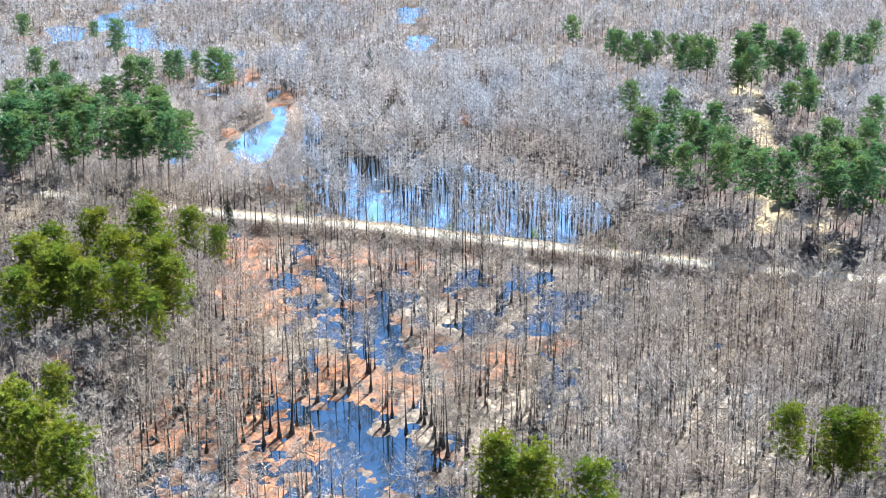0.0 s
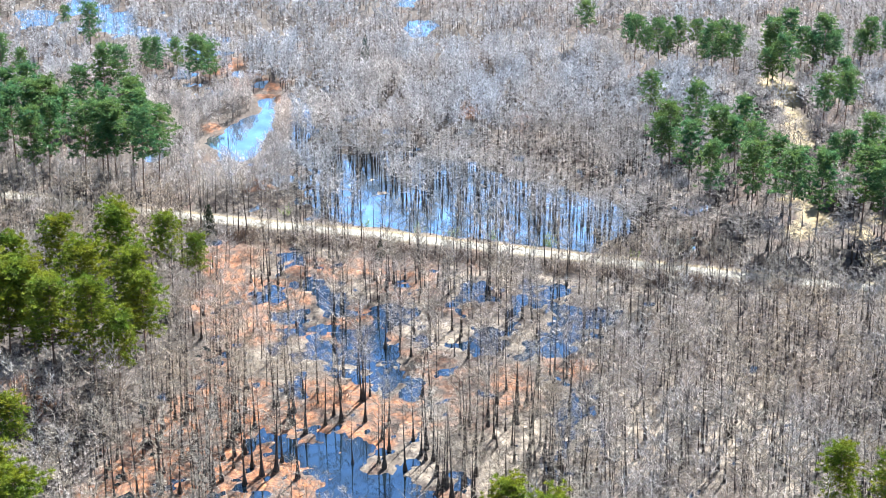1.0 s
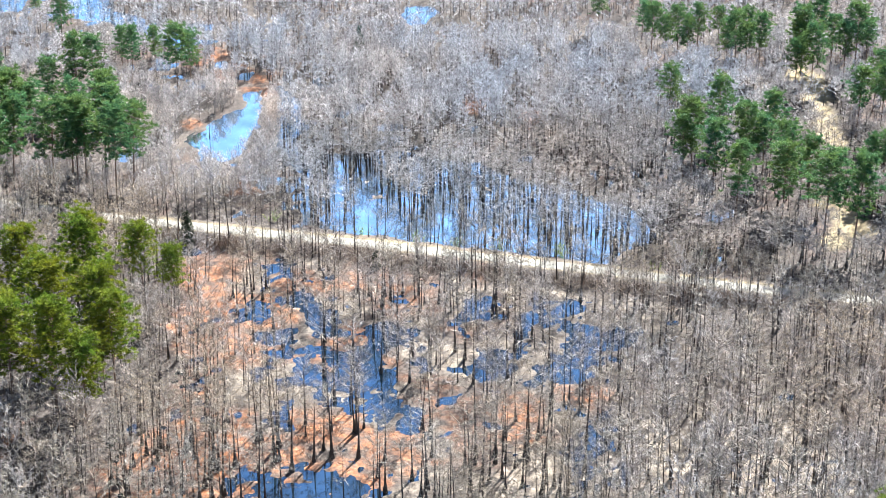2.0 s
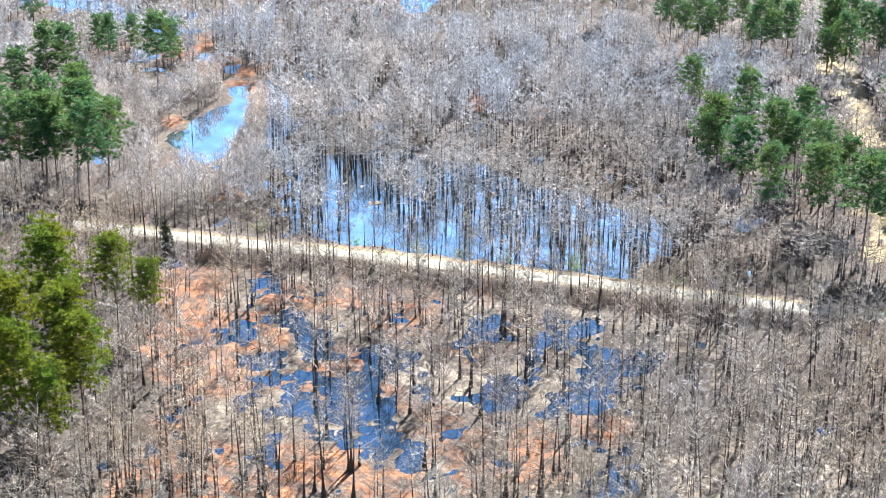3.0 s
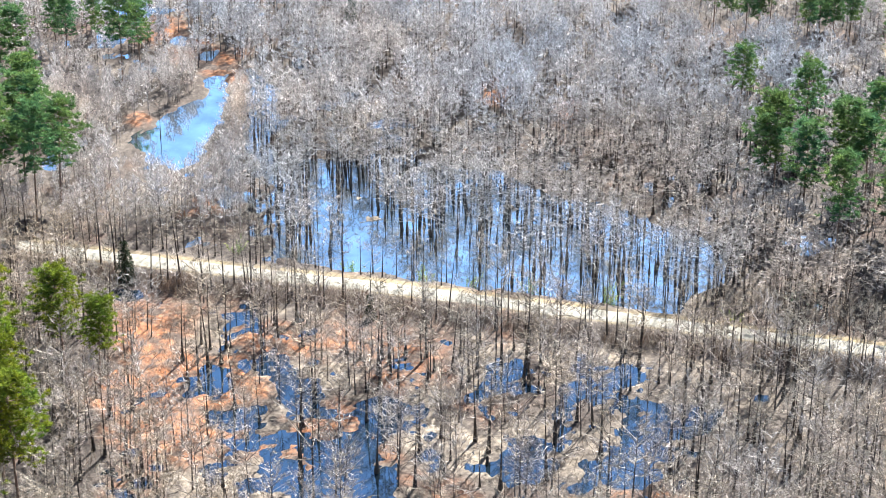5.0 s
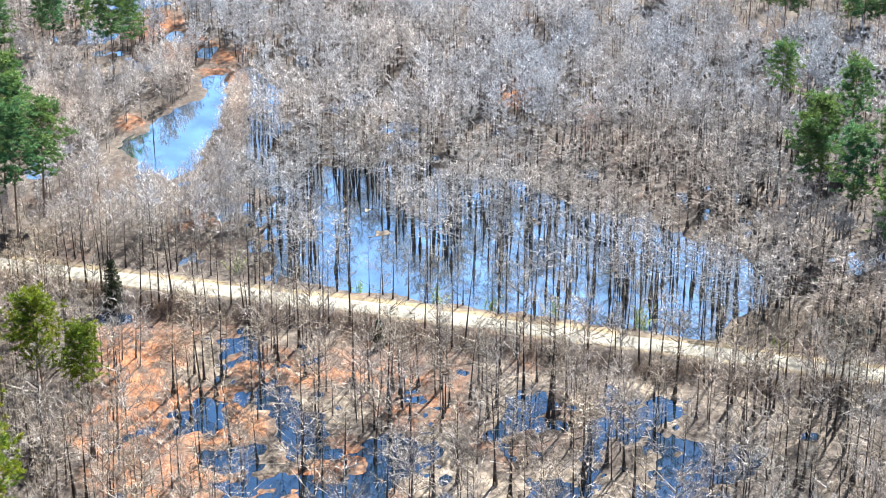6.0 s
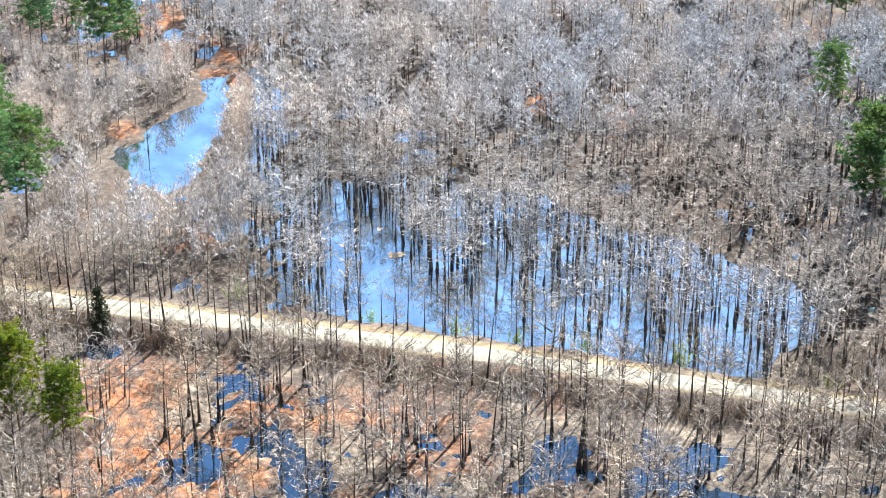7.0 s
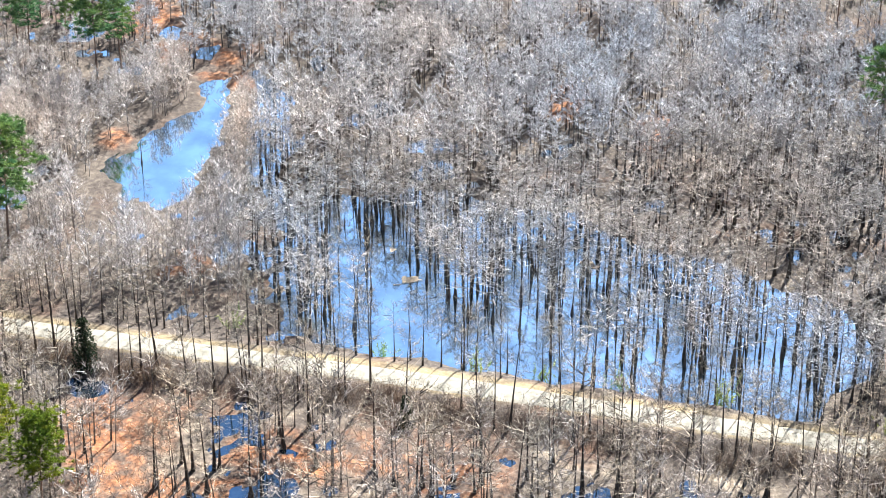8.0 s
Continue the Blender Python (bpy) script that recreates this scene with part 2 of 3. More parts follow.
MOUNDS = [(64, 305, 5), (58, 308, 4), (-16, 412.5, 2.4), (-20.7, 409.9, 1.8), (-31.6, 452.1, 3.2), (45.8, 468.9, 4), (59.8, 454.6, 4), (-4.6, 343.9, 4), (61.3, 356.1, 5), (12, 360.4, 5), (-17.5, 333.2, 9.2), (-22.1, 361.3, 9), (2.5, 290.2, 8.4), (21.7, 284.4, 8.4), (37.1, 272.6, 10.5), (50.4, 295.1, 8.3),
          (26.6, 311.1, 6.2), (-10.2, 294.1, 6.3), (-26.3, 267.6, 12.7), (46.7, 255.3, 9.6), (75.5, 293.5, 12.5), (5.5, 373.2, 4.9), (30.7, 348.2, 6), (-17.1, 412.8, 2.9), (-33.6, 455, 3.7), (95, 402.3, 6.7)]
PALE = [(100.5, 271.4, 17.9), (50.8, 273.7, 10.5), (44.4, 257.3, 9.6), (110.9, 250.4, 12.7), (77, 275.5, 12.6), (61.2, 357.2, 4.5)]
LOBES = [(-16.7, 484.7, 5.4), (-24.9, 493.2, 5.3), (-33.9, 505.8, 6.2)]
RUSTY = [(64, 305, 5), (58, 308, 4), (-16, 412.5, 2.6), (-20.7, 409.9, 2), (45.8, 468.9, 4.5), (59.8, 454.6, 4.5), (-3.8, 252.6, 9), (-33, 243, 9), (-9, 240, 8), (-4.6, 343.9, 4), (-19.7, 338.8, 14.2), (-25.1, 366.6, 9.9), (21.7, 284.4, 10.5), (-8.3, 240.9, 15), (49.3, 296.3, 7.3), (-36.4, 255.1, 14.9), (11.9, 362.6, 7),
         (2.4, 293.8, 8.3), (39.5, 366.8, 5.9), (-16.7, 483.8, 6.3), (-24, 492.4, 6.2), (-33.1, 505, 7.1), (-33.6, 455, 3.2), (-17.1, 412.8, 3.3), (-66.4, 294, 7.3), (-70.5, 302.1, 5.2)]
FAR_POOLS = [(-59.1, 534.8, 4.3), (-71, 543.9, 6), (-100.8, 553.2, 6.1), (-85, 561.3, 5.1), (31, 537.4, 5.1), (26.6, 568.6, 5.9)]
SANDY = [(131, 378.7, 3.5), (138.7, 386.8, 4.1), (148.1, 376.7, 3.5), (155.7, 385.7, 3.5), (142.3, 436.3, 4.4), (142.3, 443.2, 4.0), (143, 451, 3.9), (143.6, 459.7, 3.9), (143.3, 469.3, 3.9), (142.5, 477.6, 3.8), (140.9, 485.7, 4.6), (132, 401.1, 2.9), (137.8, 394.1, 3.5), (-91.3, 396.4, 5.0),
         (149.2, 361.5, 3.5)]


def floor_height(x, y):
    north = y > road_y(x)
    away = line_distance(x, y, ROAD_LINE)
    rough = fbm(x, y, 11, 4, 3) * 0.45 + fbm(x, y, 3.4, 4, 7) * 0.55
    # below the road: a swamp with pools and mats within, dry land outside
    wet = inside(x, y, LOW_SWAMP) + 4 * fbm(x, y, 14, 3, 11)
    low = LOW + np.where(wet > 0, -0.02, 0.0) + 0.30 * rough + fade(-wet, 0, 14) * 0.9
    low += fade(x, 62, 85) * 0.16
    low += 0.09 + fade(y, 342, 361) * 0.13 + spots(x, y, MOUNDS) * 0.26 - spots(x, y, POOLS) * 0.23 + fbm(x, y, 1.9, 3, 8) * 0.10 + fbm(x, y * 0.45, 4.5, 2, 9) * 0.10
    # above the road: the open pond, the stream and flooded woods that rise away from them
    open_water = np.maximum(np.maximum(inside(x, y, FLOODED) + 9 * fade(x, 8, 35) * fade(y - road_y(x), 12, 22), inside(x, y, STREAM)), 1.0 - line_distance(x, y, CHANNEL))
    open_water = np.maximum(open_water, 1.2 - line_distance(x, y, UPPER_RUN)) + 1.6 * fbm(x, y, 9, 3, 21)
    high = HIGH + 0.10 + 0.28 * rough - fade(open_water, -3.5, 3) * 0.62 + fade(-open_water, 12, 60) * 0.4
    high += spots(x, y, MOUNDS) * 0.5 + spots(x, y, MATS) * 0.48 + spots(x, y, LOBES) * 0.5 - spots(x, y, FAR_POOLS) * 1.1
    base = np.where(north, high, low)
    bank = np.where(north, 6.3, 9.0) + fbm(x, y, 5, 2, 31) * 0.8
    return base + (CROWN - 0.04 - base) * (1 - fade(away, 2.7, bank))


def floor_zone(x, y):
    away = line_distance(x, y, ROAD_LINE)
    patch = fbm(x, y, 13, 4, 41)
    wet = inside(x, y, LOW_SWAMP)
    rust = np.clip(spots(x, y, RUSTY) + fade(wet, -4, 6) * (1 - fade(x, 5, 60)) * fade(patch, -0.2, 0.4), 0, 1)
    pale = fade(wet, -4, 6) * fade(-patch, -0.1, 0.5) * (0.75 - 0.45 * fade(x, 25, 70) * fade(y, 290, 313))
    pale = np.where(y > road_y(x), 0.12 * fade(-patch, -0.2, 0.5), pale)
    rust = np.where(y > road_y(x), spots(x, y, RUSTY) + 0.12 * fade(patch, 0.1, 0.6), rust * (0.35 + 0.65 * fade(away, 8, 22)))
    pale = np.maximum(pale, spots(x, y, PALE + MATS))
    pale *= (1 - 0.9 * spots(x, y, RUSTY)) * fade(away, 7, 12)
    sand = np.clip(spots(x, y, SANDY) + (1 - fade(away, np.where(y > road_y(x), 2.6, 1.9), np.where(y > road_y(x), 4.2, 2.6))) * (0.6 + 0.5 * fbm(x, y, 4, 3, 51)), 0, 1)
    return np.stack([np.clip(rust, 0, 1), np.clip(pale, 0, 1), sand, np.ones(np.shape(x))], -1)


def mesh_of(name, verts, faces, mats, which=None, smooth=False):
    """A mesh from arrays of places and triangles or quads."""
    me = bpy.data.meshes.new(name)
    n, k = faces.shape
    me.vertices.add(len(verts))
    me.vertices.foreach_set("co", np.asarray(verts, np.float32).ravel() * GRID)
    me.loops.add(n * k)
    me.loops.foreach_set("vertex_index", np.asarray(faces, np.int32).ravel())
    me.polygons.add(n)
    me.polygons.foreach_set("loop_start", np.arange(0, n * k, k, dtype=np.int32))
    me.polygons.foreach_set("loop_total", np.full(n, k, np.int32))
    for mat in mats:
        me.materials.append(mat)
    if which is not None:
        me.polygons.foreach_set("material_index", np.asarray(which, np.int32))
    me.polygons.foreach_set("use_smooth", np.full(n, smooth, bool))
    me.update(calc_edges=True)
    return me


def sheet(xs, ys):
    gx, gy = np.meshgrid(xs, ys)
    nx, ny = len(xs), len(ys)
    i = np.arange(nx * ny).reshape(ny, nx)
    faces = np.stack([i[:-1, :-1], i[:-1, 1:], i[1:, 1:], i[1:, :-1]], -1).reshape(-1, 4)
    return gx.ravel(), gy.ravel(), faces


# ---- ground, water, road ----
far = np.array([30, 80, 160, 300, 600, 1200, 2500, 4500.0])
xs = np.concatenate([-165 - far[::-1], np.arange(-165, -60, 2.0), np.arange(-60, 110, 1.0), np.arange(110, 275, 2.0), 275 + far])
ys = np.concatenate([185 - far[::-1], np.arange(185, 232, 1.6), np.arange(232, 428, 0.95), np.arange(428, 645, 1.6), 645 + far])
gx, gy, quads = sheet(xs, ys)
ground_mesh = mesh_of("ground", np.stack([gx, gy, floor_height(gx, gy)], -1), quads, [GROUND], smooth=True)
ground_mesh.attributes.new("zone", "FLOAT_COLOR", "POINT").data.foreach_set("color", floor_zone(gx, gy).astype(np.float32).ravel())
tagged(new("ground", ground_mesh), "brown and rust leaf litter on a swamp floor with pale mats", "ground", kind="structure")


def water_sheet(name, side, z, mat, label):
    xs = np.arange(-160, 271, 10.0)
    edge = road_y(xs) + side * 0.5
    end = 180.0 if side < 0 else 640.0
    verts = [(x, y, z) for x, y in zip(xs, edge)] + [(x, end, z) for x in xs]
    n = len(xs)
    faces = np.array([(i, i + 1, n + i + 1, n + i) for i in range(n - 1)])
    if side < 0:
        faces = faces[:, ::-1]
    return tagged(new(name, mesh_of(name, np.array(verts), faces, [mat])), label, "water", kind="structure")


water_sheet("water", -1, LOW, SWAMP_WATER, "dark still swamp water mirroring the blue sky")
water_sheet("water", 1, HIGH, POND_WATER, "still pond water mirroring pale blue sky")


def build_road():
    """A sandy causeway road: a slightly crowned strip with two worn wheel tracks."""
    line = np.array(ROAD_LINE, float)
    run = np.concatenate([[0], np.cumsum(np.hypot(*np.diff(line, axis=0).T))])
    s = np.arange(0, run[-1], 1.5)
    cx, cy = np.interp(s, run, line[:, 0]), np.interp(s, run, line[:, 1])
    k = np.ones(15) / 15
    cx[7:-7], cy[7:-7] = np.convolve(cx, k, "valid"), np.convolve(cy, k, "valid")
    tx, ty = np.gradient(cx), np.gradient(cy)
    size = np.hypot(tx, ty)
    across = np.array([-2.15, -1.75, -1.15, -0.7, 0, 0.7, 1.15, 1.75, 2.15])
    rise = np.array([-0.10, 0.03, 0.0, 0.03, 0.07, 0.03, 0.0, 0.03, -0.10])
    verts = []
    for j, (a, r) in enumerate(zip(across, rise)):
        wob = (0.35 * fbm(s, s * 0 + j, 6, 3, 61)) if j in (0, 8) else 0
        verts.append(np.stack([cx - ty / size * (a + wob), cy + tx / size * (a + wob), np.full(len(s), CROWN + r)], -1))
    verts = np.concatenate(verts)
    n = len(s)
    i = np.arange(len(across) * n).reshape(-1, n)
    faces = np.stack([i[:-1, :-1], i[:-1, 1:], i[1:, 1:], i[1:, :-1]], -1).reshape(-1, 4)
    return tagged(new("road", mesh_of("road", verts, faces, [ROAD], smooth=True)), "pale sandy gravel road on a low causeway", "road", kind="structure")


build_road()


LEFT_NEAR = [(-49.8, 332.3, 1.14), (-64.3, 334.6, 0.99), (-72.7, 323.3, 0.99), (-79.9, 316, 0.99), (-54.6, 309.3, 1.09), (-44, 313.8, 0.99), (-61.4, 296.5, 0.99), (-51.7, 294.1, 0.99), (-45.2, 291.1, 0.79), (-37.9, 349.3, 0.79), (-31.5, 346.1, 0.64), (-79.7, 294, 0.98), (-40.4, 305.8, 0.89), (-73.2, 304.5, 0.99), (-67.2, 307.7, 0.99)]
LEFT_CORNER = [(-65.2, 210.6, 1.05), (-55.6, 201.2, 1.07), (-71.3, 221.8, 1.03), (-66.2, 260.2, 0.59)]
BOTTOM = [(42.1, 208.4, 0.85), (50.7, 203, 0.86), (65, 203.1, 0.75), (45.2, 205.2, 0.75)]
RIGHT_CORNER = [(114.2, 227.8, 0.72), (123.6, 221.5, 0.78), (129.3, 219.9, 0.79), (128.5, 222.8, 0.63)]
LEFT_MID = [(-98.1, 427.9, 1.14), (-84, 429.9, 1.14), (-89, 454.3, 1.02), (-67.3, 467.7, 1.12), (-62.4, 472.5, 1), (-63.5, 423.8, 1.13), (-54.6, 420.9, 1.13), (-46.7, 415.9, 1.01), (-74.6, 432.2, 1.01), (-53.6, 487.2, 0.9), (-39.6, 475.3, 1.12), (-36.3, 483.6, 0.9), (-47.6, 493.8, 0.78), (-57, 494.1, 0.78), (-102.4, 491.2, 0.91), (-95.8, 489.6, 0.68), (-112.2, 532, 0.92), (-77, 513.2, 1.11), (-87.6, 535.7, 0.67), (-100.8, 422.8, 1.14), (-96, 407.1, 1.14), (-77.7, 414, 1.13), (-58.6, 413.8, 1.01), (-66.9, 411.1, 1.13), (-93.8, 443.9, 1.14), (-92.9, 417.2, 1.14), (-50.1, 405.4, 1.13), (-101, 441.5, 1.14), (-80, 435, 1.13), (-89, 427.5, 1.14), (-60.6, 410.8, 1.13), (-74.4, 458.6, 0.9), (-97.7, 402.3, 1.14), (-80.3, 406.4, 1.14), (-54.8, 434, 1.13)]
RIGHT_MID = [(98.5, 454.5, 0.8), (97.2, 411.8, 0.9), (110.4, 439.2, 0.9), (99.9, 415.4, 1), (113.5, 411.3, 1), (122.5, 425.8, 0.9), (123.1, 402.4, 0.9), (107.5, 387.5, 0.9), (119.6, 388.4, 0.9), (127.7, 375.7, 1.01), (134.6, 372.3, 1.01), (155.6, 409.3, 0.91), (147.8, 376.3, 1.01), (157.7, 382.7, 1.01), (158.8, 366.6, 1.01), (151.7, 367.7, 0.91), (144.8, 406.2, 0.71), (148.5, 407, 0.71), (167, 406.4, 0.91), (163.8, 377.8, 1.01), (104.4, 406.6, 0.9), (118.5, 413.2, 0.8), (128, 398.4, 0.81)]
RIGHT_FAR = [(98.4, 498.3, 1.02), (105.6, 495, 1.02), (112.6, 502.4, 0.91), (121.9, 488.3, 1.03), (128.5, 487, 1.03), (140.9, 485.9, 1.16), (147.3, 493.8, 1.16), (141.8, 475.1, 1.04), (157.1, 488.4, 1.17), (156.3, 458, 0.93), (148.8, 442, 0.93), (172.5, 490.1, 1.06), (182.4, 485.7, 1.06), (137.2, 474.8, 0.81), (85, 521.7, 0.91), (173.9, 427.8, 0.94), (156.5, 447, 0.93), (96.9, 511.7, 0.79), (119.2, 504.9, 0.8), (127.8, 504.6, 0.8), (153, 483.7, 0.93), (190.4, 510.3, 0.96), (102.4, 498.5, 0.79), (108.9, 497.1, 0.8), (125.3, 489.2, 0.8), (119.9, 493.2, 0.8), (150.1, 489.7, 0.93), (139.2, 484.2, 0.93), (169.8, 490.9, 0.82), (180, 499.7, 0.83), (161, 491.1, 0.81)]
PINES = LEFT_NEAR + LEFT_CORNER + BOTTOM + RIGHT_CORNER + LEFT_MID + RIGHT_MID + RIGHT_FAR


# ---- trees ----
class Wood:
    """Collects the triangles of one tree: wood (0) and twigs or leaves (1)."""

    def __init__(self, seed):
        self.rng = np.random.default_rng(seed)
        self.verts, self.faces, self.kind = [], [], []

    def tube(self, points, radii, sides):
        base = len(self.verts)
        turn = self.rng.uniform(0, 6.28)
        for p, r in zip(points, radii):
            for k in range(sides):
                a = turn + 2 * math.pi * k / sides
                self.verts.append((p[0] + r * math.cos(a), p[1] + r * math.sin(a), p[2]))
        for i in range(len(points) - 1):
            for k in range(sides):
                a, b = base + i * sides + k, base + i * sides + (k + 1) % sides
                self.faces += [(a, b, b + sides), (a, b + sides, a + sides)]
                self.kind += [0, 0]

    def spike(self, a, b, r, kind=0):
        d = b - a
        u = np.cross(d, (0.3, 0.2, 1.0))
        u /= np.linalg.norm(u) + 1e-9
        v = np.cross(d, u)
        v /= np.linalg.norm(v) + 1e-9
        n = len(self.verts)
        for k in range(3):
            w = 2.1 * k
            self.verts.append(tuple(a + r * (math.cos(w) * u + math.sin(w) * v)))
        self.verts.append(tuple(b))
        self.faces += [(n, n + 1, n + 3), (n + 1, n + 2, n + 3), (n + 2, n, n + 3)]
        self.kind += [kind] * 3

    def blade(self, a, b, w, kind=1):
        side = np.cross(b - a, self.rng.normal(size=3))
        side *= w / 2 / (np.linalg.norm(side) + 1e-9)
        n = len(self.verts)
        self.verts += [tuple(a - side), tuple(a + side), tuple(b)]
        self.faces.append((n, n + 1, n + 2))
        self.kind.append(kind)

    def arrays(self):
        return np.array(self.verts), np.array(self.faces), np.array(self.kind)


def bare_tree(seed, height, spread, low, rise, limbs, twigs, girth, flare, sides, rings, twig=0.05):
    """A leafless tree: a flared tapering trunk, rising limbs that fork, and tufts of fine twigs towards their ends."""
    t = Wood(seed)
    rng = t.rng
    bend = rng.normal(size=2) * 0.02 * height
    zs = np.linspace(0, 1, rings) ** 1.8

    def spine(u):
        return np.array([bend[0] * u * u, bend[1] * u * u, u * height])

    t.tube([spine(u) - (0, 0, 0.6 if u == 0 else 0) for u in zs],
           [girth * max(0.06, 1 - u) + flare * girth * math.exp(-(u * height / 1.3) ** 1.5) for u in zs], sides)
    per = twigs // limbs
    for i in range(limbs):
        u = low + (0.99 - low) * ((i + rng.uniform(0, 1)) / limbs)
        way = rng.uniform(0, 6.283)
        where = (u - low) / (1 - low)
        reach = spread * (0.5 + 0.7 * math.sin(math.pi * min(1, 0.15 + 0.85 * where) ** 0.8)) * rng.uniform(0.5, 1.2)
        lift = rise * (0.5 + 0.9 * where) * rng.uniform(0.7, 1.3)
        d = np.array([math.cos(way), math.sin(way), lift])
        a = spine(u)
        b = a + d * reach / math.sqrt(1 + 0.4 * lift * lift)
        kind = 0 if rng.uniform() < 0.45 else 1
        if sides > 4:
            t.spike(a, b, girth * (0.24 - 0.15 * u) + 0.006, kind)
        else:
            t.blade(a, b, girth * 0.5 + 0.03, kind)
        forks = [(a, b)]
        for _ in range(2):
            c = a + (b - a) * rng.uniform(0.35, 0.75)
            e = d / math.sqrt(1 + lift * lift) + rng.normal(size=3) * 0.45
            e = c + e * reach * rng.uniform(0.4, 0.65)
            t.blade(c, e, twig * 1.5)
            forks.append((c, e))
        for k in range(per - 2):
            c, e = forks[k % 3]
            s = rng.uniform(0.3, 1.0)
            g = (e - c) / (np.linalg.norm(e - c) + 1e-6) * 0.7 + rng.normal(size=3) * 0.7
            g[2] += 0.3
            g *= rng.uniform(0.4, 1.0) * (0.3 + 0.28 * spread) * (1.15 - 0.4 * s) / np.linalg.norm(g)
            c = c + (e - c) * s
            t.blade(c, c + g, twig)
    return t.arrays()


def pine_tree(seed, height, tufts, needles, width, tuft=1.0, spread=0.22):
    """A tall pine: a long bare trunk, a few dead stubs and a broken crown of dense needle clumps on rising limbs."""
    t = Wood(seed)
    rng = t.rng
    bend = rng.normal(size=2) * 0.015 * height

    def spine(u):
        return np.array([bend[0] * u * u, bend[1] * u * u, u * height])

    us = np.array([0, 0.03, 0.2, 0.45, 0.7, 0.88, 0.98])
    t.tube([spine(u) - (0, 0, 0.5 if u == 0 else 0) for u in us], [0.27 * (1 - 0.9 * u) + (0.12 if u == 0 else 0) for u in us], 6)
    for _ in range(6):
        u = rng.uniform(0.3, 0.55)
        a = spine(u)
        w = rng.uniform(0, 6.28)
        t.spike(a, a + np.array([math.cos(w), math.sin(w), 0.15]) * rng.uniform(0.8, 2.2), 0.04)
    limbs = tufts // 7
    start = rng.uniform(0.36, 0.48)
    for i in range(limbs):
        u = start + (1 - start) * ((i + rng.uniform(0, 1)) / limbs) ** 0.85
        w = 2.4 * i + rng.uniform(-0.6, 0.6)
        where = (u - start) / (1 - start)
        reach = height * spread * (math.sin(math.pi * (0.25 + 0.68 * where)) ** 0.6) * rng.uniform(0.55, 1.15)
        d = np.array([math.cos(w), math.sin(w), 0.02 + 0.5 * where])
        a = spine(min(u, 0.97))
        b = a + d * reach
        t.spike(a, b, 0.07)
        for k in range(7):
            c = a + (b - a) * (0.25 + 0.8 * (k + rng.uniform(0, 1)) / 7) + rng.normal(size=3) * (0.6, 0.6, 0.45)
            size = rng.uniform(0.8, 1.3) * tuft
            for _ in range(needles):
                e = rng.normal(size=3) + d * (0.5, 0.5, 0.2)
                e[2] = abs(e[2]) * 0.9 - 0.15
                e *= size / np.linalg.norm(e) * rng.uniform(0.5, 1.1)
                t.blade(c + e * 0.1, c + e, width)
    return t.arrays()


def shrub(seed, height, stems, twigs, leafy=0.035):
    """A many-stemmed bush."""
    t = Wood(seed)
    rng = t.rng
    for _ in range(stems):
        a = np.array([*(rng.normal(size=2) * 0.25 * height), -0.3])
        b = np.array([a[0] * 2.2 + rng.normal() * 0.25, a[1] * 2.2 + rng.normal() * 0.25, height * rng.uniform(0.6, 1.05)])
        t.spike(a, b, 0.03)
        for _ in range(twigs):
            c = a + (b - a) * rng.uniform(0.25, 1)
            e = rng.normal(size=3) + (0, 0, 0.5)
            e *= height * 0.22 * rng.uniform(0.5, 1.2) / np.linalg.norm(e)
            t.blade(c, c + e, leafy)
    return t.arrays()


def vine(seed, height, wide):
    """A thick coat of vine leaves round the lower trunk."""
    t = Wood(seed)
    rng = t.rng
    for _ in range(2400):
        z = height * rng.uniform(0, 1) ** 1.2
        w = rng.uniform(0, 6.283)
        r = wide * (1 - 0.7 * z / height) * rng.uniform(0.2, 1.2)
        c = np.array([r * math.cos(w), r * math.sin(w), z - 0.2])
        e = rng.normal(size=3)
        t.blade(c, c + e / np.linalg.norm(e) * 0.38, 0.26)
    return t.arrays()


def cedar(seed, height):
    """A dense conical evergreen."""
    t = Wood(seed)
    rng = t.rng
    t.tube([(0, 0, -0.3), (0, 0, height * 0.5), (0, 0, height * 0.97)], [0.16, 0.1, 0.02], 6)
    for _ in range(700):
        u = rng.uniform(0, 1) ** 1.4
        w = rng.uniform(0, 6.283)
        r = height * 0.20 * (1 - u) * rng.uniform(0.5, 1.1) + 0.1
        c = np.array([r * math.cos(w), r * math.sin(w), 0.4 + u * (height - 0.5)])
        e = np.array([math.cos(w), math.sin(w), 0.6]) + rng.normal(size=3) * 0.5
        t.blade(c, c + e / np.linalg.norm(e) * 0.7, 0.3)
    return t.arrays()


def log_arrays(seed, length):
    """A fallen trunk along x, bent, with broken branch stubs."""
    t = Wood(seed)
    rng = t.rng
    base = len(t.verts)
    xs = np.linspace(-length / 2, length / 2, 7)
    for i, x in enumerate(xs):
        r = 0.13 * (1 - 0.6 * i / 6)
        mid = (x, 0.12 * math.sin(x * 0.9 + seed), 0.05 * math.sin(x * 1.7))
        for k in range(7):
            a = 2 * math.pi * k / 7
            t.verts.append((mid[0], mid[1] + r * math.cos(a), mid[2] + r * math.sin(a)))
    for i in range(6):
        for k in range(7):
            a, b = base + i * 7 + k, base + i * 7 + (k + 1) % 7
            t.faces += [(a, b, b + 7), (a, b + 7, a + 7)]
            t.kind += [0, 0]
    for _ in range(5):
        x = rng.uniform(-0.2, 0.48) * length
        a = np.array([x, 0, 0.05])
        t.spike(a, a + np.array([rng.uniform(0.1, 0.6), rng.normal() * 0.6, rng.uniform(0.2, 0.8)]), 0.05)
    return t.arrays()


